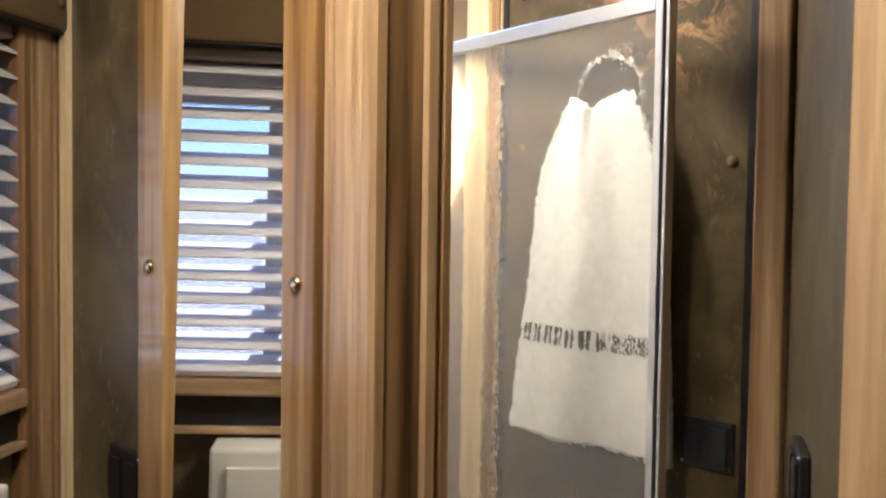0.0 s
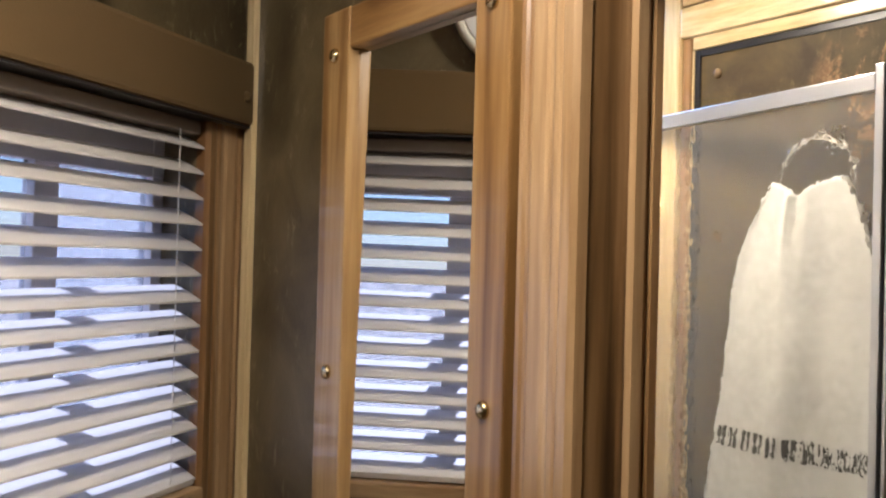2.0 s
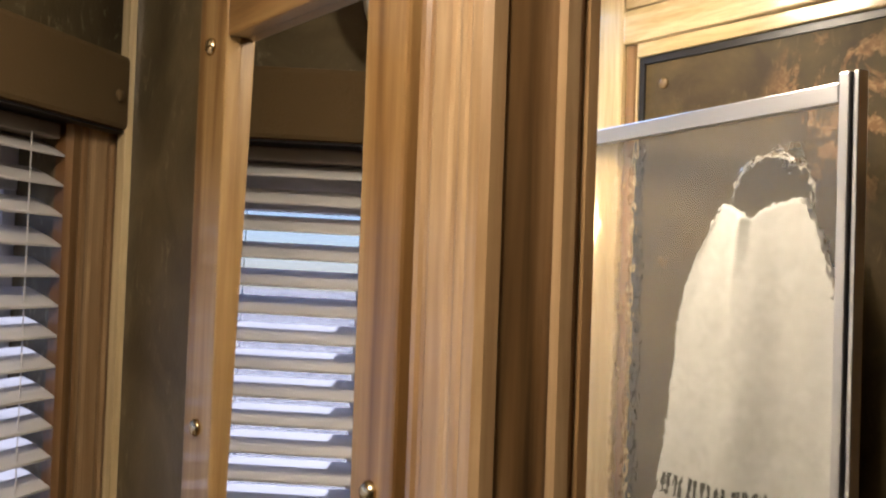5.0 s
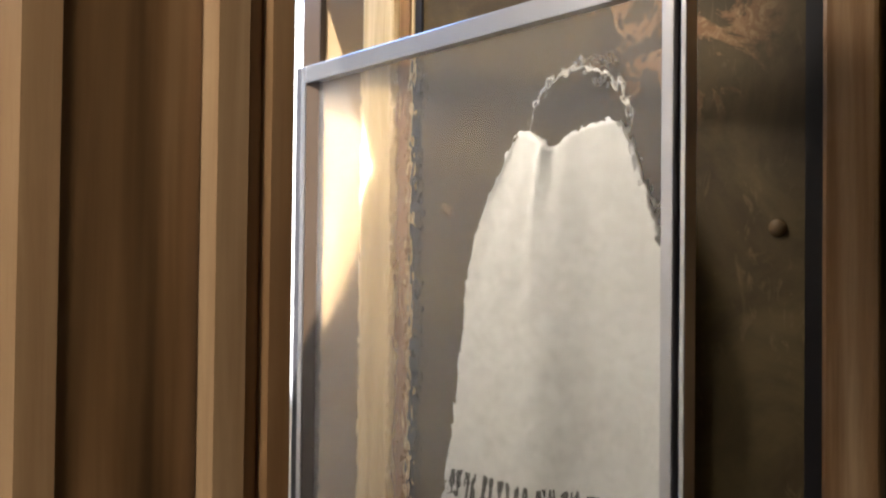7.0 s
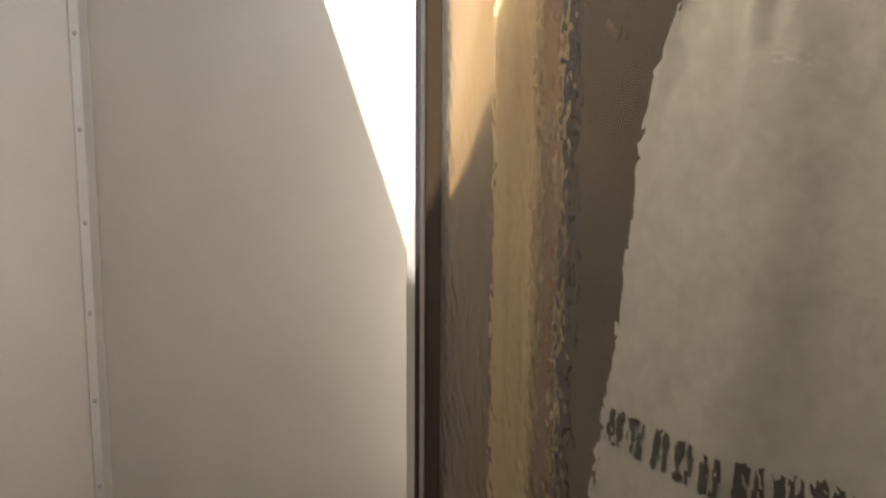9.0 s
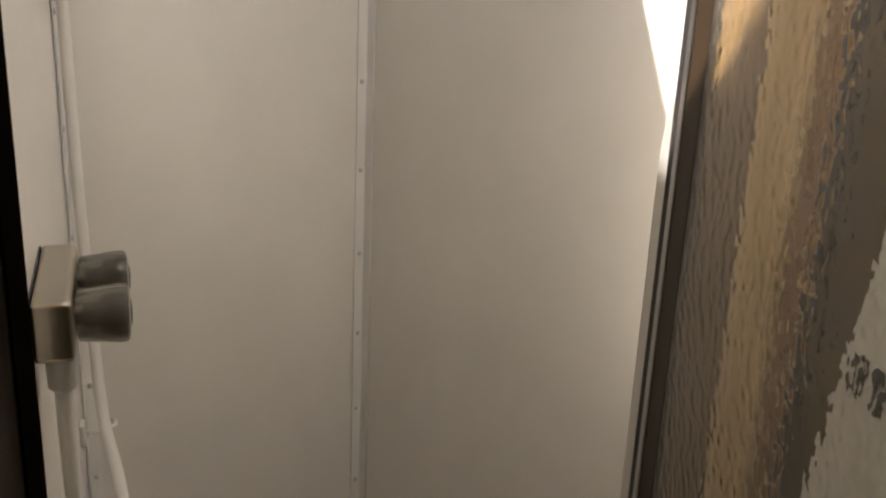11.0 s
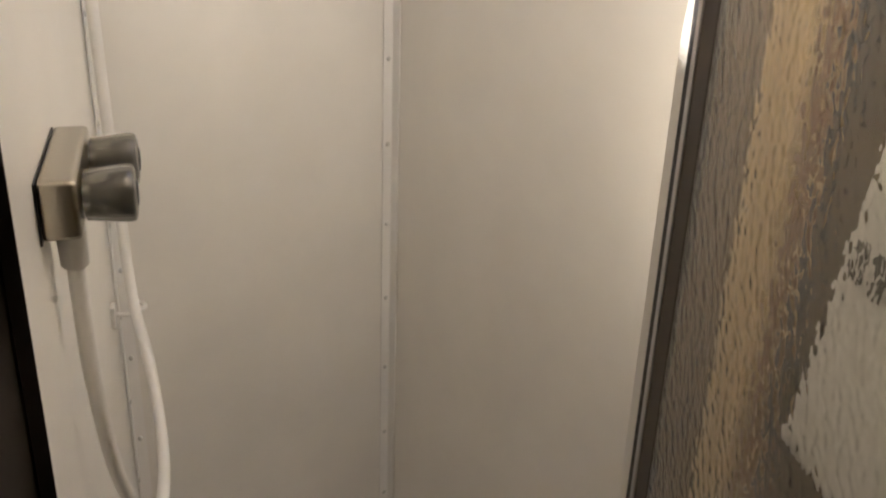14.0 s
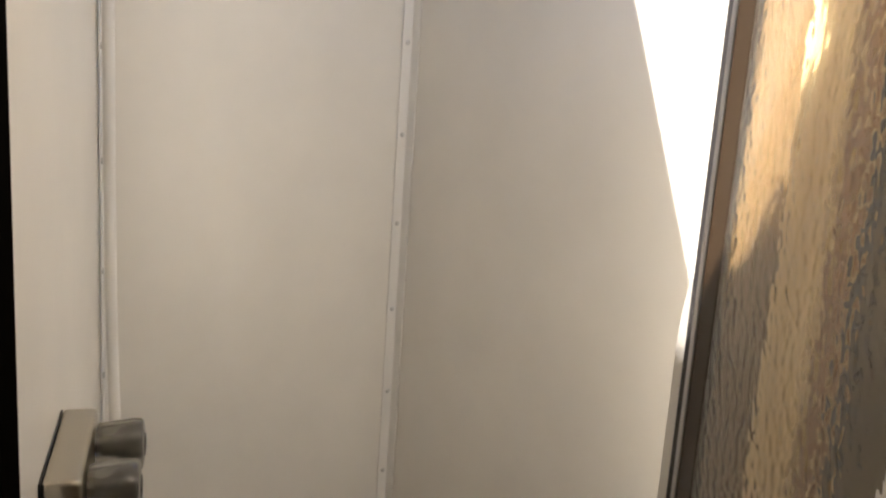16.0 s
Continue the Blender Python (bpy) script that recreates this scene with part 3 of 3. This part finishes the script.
def shower_door():
    t = thing("shower_door", dr(WIDTH / 2, 0, 0.10), "open shower door of hammered glass in an aluminium frame", "shower door")
    part("top_rail", box((0.013, -0.009, 1.732), (WIDTH - 0.031, 0.009, 1.757), dr, 0.002), ALU, t)
    part("bottom_rail", box((0.013, -0.009, 0.10), (WIDTH - 0.031, 0.009, 0.13), dr, 0.002), ALU, t)
    part("hinge_stile", box((0.0, -0.009, 0.10), (0.012, 0.009, 1.757), dr, 0.002), ALU, t)
    part("free_stile", box((WIDTH - 0.030, -0.009, 0.10), (WIDTH - 0.0145, 0.010, 1.768), dr, 0.002), ALU, t)
    part("seal", box((WIDTH - 0.0142, -0.007, 0.10), (WIDTH - 0.0085, 0.004, 1.766), dr), RUBBER, t)
    part("edge_strip", box((WIDTH - 0.0082, -0.008, 0.10), (WIDTH - 0.002, 0.009, 1.768), dr, 0.001), ALU, t)
    part("hinge_seal", box((-0.016, -0.006, 0.10), (-0.0005, 0.007, 1.757), dr), RUBBER, t)
    pane = part("pane", box((0.010, -0.002, 0.12), (WIDTH - 0.028, 0.002, 1.74), dr), GLASS, t, "hammered clear glass pane")
    pane.data.materials.append(GLASS_FLAT)
    for f in pane.data.polygons:
        f.material_index = 1 if f.normal.dot(OUT) < -0.5 else 0
    pane.visible_shadow = False
    return t


shower_door()

def drip_guard():
    """Thin white strip at the hinge, rounded off at its top."""
    bm = bmesh.new()
    way = Vector((-0.97, -0.24, 0)).normalized()
    off = way.cross(Vector((0, 0, 1))) * 0.0015
    base = dr(-0.0165, 0.0, 0)
    line = [(0.0, 0.10), (0.016, 0.10), (0.016, 1.27)] + [(0.016 * math.cos(a), 1.27 + 0.09 * math.sin(a)) for a in [k * math.pi / 16 for k in range(1, 9)]]
    rows = [[bm.verts.new(base + way * a + Vector((0, 0, z)) + off * e) for a, z in line] for e in (-1, 1)]
    bm.faces.new(rows[0])
    bm.faces.new(rows[1])
    for i in range(len(line)):
        j = (i + 1) % len(line)
        bm.faces.new((rows[0][i], rows[0][j], rows[1][j], rows[1][i]))
    bmesh.ops.recalc_face_normals(bm, faces=bm.faces[:])
    return tagged(part("drip_guard", bm, WHITE_TRIM), "white plastic drip guard at the shower door hinge", "drip guard")


drip_guard()

# ---- towel ----
r = thing("towel_ring", un(1.240, 0.157, 1.60), "round chrome towel ring on the brown wall", "towel ring")
part("mount", lathe(((0, 0.024), (0.004, 0.024), (0.008, 0.017), (0.020, 0.010), (0.034, 0.011), (0.038, 0.006)), un(1.240, 0.1575, 1.692), -N), CHROME, r, smooth=True)
part("ring", tube([un(1.240 + 0.066 * math.cos(a), 0.118, 1.622 + 0.066 * math.sin(a)) for a in [k * math.tau / 24 for k in range(25)]], 0.0042, 10, 3), CHROME, r, smooth=True)


def towel_at(s, v):
    """Cloth surface: s across 0..1, v down 0..1."""
    z = 1.622 - v * (0.606 + 0.004 * s)
    left = 1.162 + 0.0022 * noise.noise(Vector((v * 60, 1, 0))) - 0.050 * min(1, v / 0.30) ** 0.7 - 0.086 * v
    right = 1.312 + 0.0022 * noise.noise(Vector((v * 60, 7, 0))) + 0.050 * min(1, v / 0.36) ** 0.85 + 0.028 * v
    droop = (0.024 * math.exp(-((s - 0.40) / 0.20) ** 2) + 0.030 * max(0, 1 - s / 0.10) ** 2 + 0.022 * max(0, 1 - (1 - s) / 0.10) ** 2) * max(0, 1 - v * 5)
    fold = 0.012 * math.sin(s * 9.5 + 0.6 + v * 0.8) * (0.35 + 0.65 * v) + 0.0025 * math.sin(s * 21 + v * 3)
    gather = 0.014 * math.exp(-((s - 0.36 - 0.10 * v) / 0.05) ** 2) * max(0, 1 - v * 2.6)
    ripple = 0.0012 * noise.noise(Vector((s * 9, v * 22, 3)))
    return un(left + (right - left) * s + 0.004 * math.sin(v * 9) * (s - 0.5), 0.092 + 0.010 * min(1, v * 3) + fold * min(1, 0.35 + v * 3) - gather + ripple, z - droop)


def towel():
    ns, nv = 60, 90
    bm = bmesh.new()
    front = [[bm.verts.new(towel_at(i / ns, j / nv)) for i in range(ns + 1)] for j in range(nv + 1)]
    back = [[bm.verts.new(towel_at(i / ns, j / nv) + N * 0.014) for i in range(ns + 1)] for j in range(nv + 1)]
    for j in range(nv):
        for i in range(ns):
            bm.faces.new((front[j][i], front[j][i + 1], front[j + 1][i + 1], front[j + 1][i]))
            bm.faces.new((back[j][i + 1], back[j][i], back[j + 1][i], back[j + 1][i + 1]))
        for i in (0, ns):
            bm.faces.new((front[j][i], front[j + 1][i], back[j + 1][i], back[j][i]))
    for i in range(ns):
        for j in (0, nv):
            bm.faces.new((front[j][i], front[j][i + 1], back[j][i + 1], back[j][i]))
    bmesh.ops.recalc_face_normals(bm, faces=bm.faces[:])
    t = thing("hand_towel", un(1.2, 0.10, 1.03), "white terry hand towel with dark print on a chrome ring", "towel")
    part("cloth", bm, TERRY, t, smooth=True)
    # printed mark: plain strokes of letter size
    for k in range(11):
        bm = bmesh.new()
        s0 = 0.030 + k * 0.086
        strokes = ((0.000, 0.024, 0.0, 1.0), (0.037, 0.056, 0.0, 1.0))
        for a, b, c, e in strokes:
            m = 4
            grid = [[bm.verts.new(towel_at(s0 + (a + (b - a) * i / m), 0.668 + 0.054 * (c + (e - c) * j / m)) - N * 0.0014) for i in range(m + 1)] for j in range(m + 1)]
            for j in range(m):
                for i in range(m):
                    bm.faces.new((grid[j][i], grid[j][i + 1], grid[j + 1][i + 1], grid[j + 1][i]))
        part("printed_mark", bm, INK, t, "bold black printed stroke")
    return t


towel()

for u, z in ((1.017, 1.538), (1.450, 1.506), (1.004, 1.828), (1.136, 0.907), (1.450, 1.82), (1.43, 0.93)):
    tagged(part("screw_cap", lathe(((0, 0.0095), (0.0025, 0.0088), (0.0045, 0.005), (0.005, 0.001)), un(u, 0.1575, z), -N, 18), LAMINATE, smooth=True), "small brown screw cap on the wall panel", "screw cap", "screw caps")


def outlet(at, a0, a1, z0, z1, face, sign):
    t = thing("power_outlet", at((a0 + a1) / 2, face, z0), "black double power outlet with a cover on the brown wall", "outlet", "outlets")
    part("cover", box((a0, min(face, face + sign * 0.012), z0), (a1, max(face, face + sign * 0.012), z1), at, 0.003), BLACK, t)
    w = (a1 - a0) / 2
    for i in range(2):
        lo, hi = a0 + w * i + 0.008, a0 + w * (i + 1) - 0.008
        part("socket", box((lo, min(face + sign * 0.0125, face + sign * 0.017), z0 + 0.012), (hi, max(face + sign * 0.0125, face + sign * 0.017), z1 - 0.012), at, 0.002), BLACK, t)
    for a, z in ((a0 + 0.006, z0 + 0.006), (a1 - 0.006, z1 - 0.006), (a1 - 0.006, z0 + 0.006)):
        part("screw", lathe(((0, 0.003), (0.0015, 0.002)), at(a, face + sign * 0.012, z), (at(0, sign, 0) - at(0, 0, 0)), 8), CHROME, t)
    return t


outlet(un, 1.375, 1.470, 1.010, 1.090, 0.1575, -1)
outlet(un, 1.036, 1.128, 1.030, 1.112, -0.6675, -1)
SIDE = (un(1.998, -0.595, 0) - un(1.556, 0.147, 0)).normalized()
SIDE_N = Vector((SIDE.y, -SIDE.x, 0))


def sd(a, b, z):
    return un(1.556, 0.147, 0) + SIDE * a + SIDE_N * b + Vector((0, 0, z))


outlet(sd, 0.265, 0.375, 1.065, 1.150, 0.0008, 1)


# ---- framed mirror ----
def mirror():
    t = thing("wall_mirror", un(1.31, -0.667, 0.55), "tall wall mirror in a varnished wooden frame with four brass screws", "mirror")
    f0, f1 = -0.6675, -0.685
    lean = lambda u, n, z: un(u, n - (1.726 - z) * 0.0125, z)
    part("glass", box((1.1965, -0.6700, 0.6155), (1.4395, -0.6685, 1.7185), lean), MIRROR, t, "silvered mirror glass")
    part("stile", box((1.131, f1, 0.55), (1.196, f0, 1.767), un, 0.003), CHERRY, t)
    part("stile", box((1.440, f1, 0.55), (1.494, f0, 1.767), un, 0.003), CHERRY, t)
    part("rail", box((1.1965, f1, 1.719), (1.4395, f0, 1.766), un, 0.003), CHERRY_H, t)
    part("rail", box((1.1965, f1, 0.55), (1.4395, f0, 0.615), un, 0.003), CHERRY_H, t)
    for u in (1.163, 1.467):
        for z in (1.715, 1.351, 0.985, 0.62):
            s = part("screw", lathe(((0, 0.0085), (0.002, 0.0085), (0.005, 0.006), (0.006, 0.002)), un(u, f1, z), -N, 16), BRASS, t, "round brass screw head", True)
    return t


mirror()

# ---- blind, valance, clock, white box ----
def blind():
    t = thing("window_blind", dq(0.67, -0.05, 1.18), "cream wooden venetian blind with open tilted slats", "window blind")
    part("headrail", box((0.098, -0.058, 1.640), (1.24, -0.020, 1.6565), dq, 0.002), TAUPE, t)
    tilt, w, q = radians(25), 0.0455, -0.037
    first = None
    z0, pitch = 1.197, 0.0335
    for i in range(14):
        if first is None:
            bm = bmesh.new()
            pts = []
            for k in range(5):
                a = (k / 4 - 0.5) * w
                crown = 0.0016 * (1 - (2 * k / 4 - 1) ** 2)
                pts.append((q + a * math.cos(tilt), z0 - a * math.sin(tilt) + crown))
            top = [[bm.verts.new(dq(d, a, z)) for a, z in pts] for d in (0.094, 1.238)]
            low = [[bm.verts.new(dq(d, a, z - 0.0026)) for a, z in pts] for d in (0.094, 1.238)]
            for k in range(4):
                bm.faces.new((top[0][k], top[0][k + 1], top[1][k + 1], top[1][k]))
                bm.faces.new((low[0][k + 1], low[0][k], low[1][k], low[1][k + 1]))
                for e in (0, 1):
                    bm.faces.new((top[e][k], top[e][k + 1], low[e][k + 1], low[e][k]))
            for k in (0, 4):
                bm.faces.new((top[0][k], top[1][k], low[1][k], low[0][k]))
            bmesh.ops.recalc_face_normals(bm, faces=bm.faces[:])
            first = part("slat", bm, SLAT, t)
        else:
            again(first, (0, 0, i * pitch))
    part("bottom_rail", box((0.094, -0.059, 1.179), (1.238, -0.018, 1.188), dq, 0.002), SLAT, t)
    for d in (0.145, 0.66, 1.19):
        for qq in (-0.020, -0.059):
            part("cord", tube([dq(d, qq, 1.185), dq(d, qq, 1.40), dq(d, qq, 1.642)], 0.0007, 6, 2), SLAT, t)
    return t


blind()
v = thing("valance", dq(0.70, 0.0, 1.662), "padded brown suede valance over the window blind", "valance")
part("cover", box((-0.003, -0.0295, 1.662), (1.40, 0.010, 1.750), dq, 0.006), SUEDE, v)
part("button", lathe(((0, 0.008), (0.003, 0.007), (0.005, 0.002)), dq(0.035, 0.010, 1.700), Q, 14), SUEDE, v, "covered button", True)
part("lining", box((0.0, -0.029, 1.659), (1.395, 0.006, 1.6615), dq), BLACK, v, "dark lower edge")


def lettering(text, size, at_centre, right, up, face, parent, mat, name="numeral"):
    """A numeral in the built-in font, laid on a flat face."""
    cu = bpy.data.curves.new("scratch", "FONT")
    cu.body, cu.size, cu.align_x, cu.align_y = text, size, "CENTER", "CENTER"
    ob = bpy.data.objects.new("scratch", cu)
    scene.collection.objects.link(ob)
    me = bpy.data.meshes.new_from_object(ob.evaluated_get(bpy.context.evaluated_depsgraph_get()))
    bpy.data.objects.remove(ob)
    bm = bmesh.new()
    bm.from_mesh(me)
    bpy.data.meshes.remove(me)
    for v in bm.verts:
        v.co = at_centre + right * v.co.x + up * v.co.y + face * 0.0006
    return part(name, bm, mat, parent)


def clock():
    c = dq(0.375, -0.0295, 1.853)
    t = thing("wall_clock", dq(0.375, -0.02, 1.757), "round wall clock with white dial and pale rim", "clock")
    part("case", lathe(((0, 0.094), (0.020, 0.094), (0.022, 0.088), (0.022, 0.084)), c, Q, 48), BLACK, t, "", True)
    ring = [(0.020, 0.0955), (0.026, 0.0945), (0.029, 0.089), (0.027, 0.082), (0.021, 0.080)]
    part("rim", lathe(ring, c, Q, 48), CREAM, t, "pale satin rim", True)
    part("dial", lathe(((0.0272, 0.081), (0.0278, 0.080)), c, Q, 48), DIAL, t)
    up, right = Vector((0, 0, 1)), -D
    for k in range(1, 13):
        a = k * math.tau / 12
        lettering(str(k), 0.027, c + Q * 0.0280 + right * math.sin(a) * 0.061 + up * math.cos(a) * 0.061, right, up, Q, t, NUMERAL)
    # makers mark as plain strokes
    for name, m, x0, x1, y0, y1 in (("printed_mark", RED, -0.036, -0.026, -0.020, 0.004), ("printed_mark", INK, -0.022, 0.030, -0.010, -0.004),
                                     ("printed_mark", RED, -0.022, 0.008, -0.018, -0.013), ("printed_mark", GREEN, 0.010, 0.030, -0.020, -0.013)):
        bm = bmesh.new()
        bm.faces.new([bm.verts.new(c + Q * 0.0287 + right * x + up * y) for x, y in ((x0, y0), (x1, y0), (x1, y1), (x0, y1))])
        part(name, bm, m, t, "small coloured printed mark")
    for a, ln_, w in ((0.9, 0.042, 0.0030), (2.2, 0.058, 0.0022)):
        r2, u2 = right * math.sin(a) + up * math.cos(a), right * math.cos(a) - up * math.sin(a)
        bm = bmesh.new()
        o = c + Q * 0.0300
        bm.faces.new([bm.verts.new(p) for p in (o - r2 * 0.01 + u2 * w, o - r2 * 0.01 - u2 * w, o + r2 * ln_ - u2 * w * 0.4, o + r2 * ln_ + u2 * w * 0.4)])
        part("hand_" + "pointer", bm, INK, t)
    return t


clock()


def white_box():
    t = thing("white_cabinet", dq(0.40, 0.03, 0.60), "cream enamelled box under the window", "cabinet")
    part("body", box((0.226, -0.0295, 0.55), (0.62, 0.055, 1.090), dq, 0.006), CREAM, t)
    part("door", box((0.250, 0.0555, 0.57), (0.60, 0.062, 1.065), dq, 0.003), CREAM, t)
    return t


white_box()


def dome(x, y, r):
    t = thing("ceiling_light", (x, y, TOP - 0.03), "round warm ceiling light", "ceiling light", "ceiling lights")
    part("rim", lathe(((0, r * 1.12), (0.006, r * 1.12), (0.010, r * 1.04)), (x, y, TOP - 0.0005), (0, 0, -1), 32), CREAM, t, "", True)
    part("lens", lathe(((0.010, r), (0.016, r * 0.92), (0.020, r * 0.6), (0.021, 0.002)), (x, y, TOP - 0.0005), (0, 0, -1), 32), LAMP, t, "glowing lens", True)
    return t


dome(1.15, -1.75, 0.08)
dome(0.93, -0.61, 0.07)
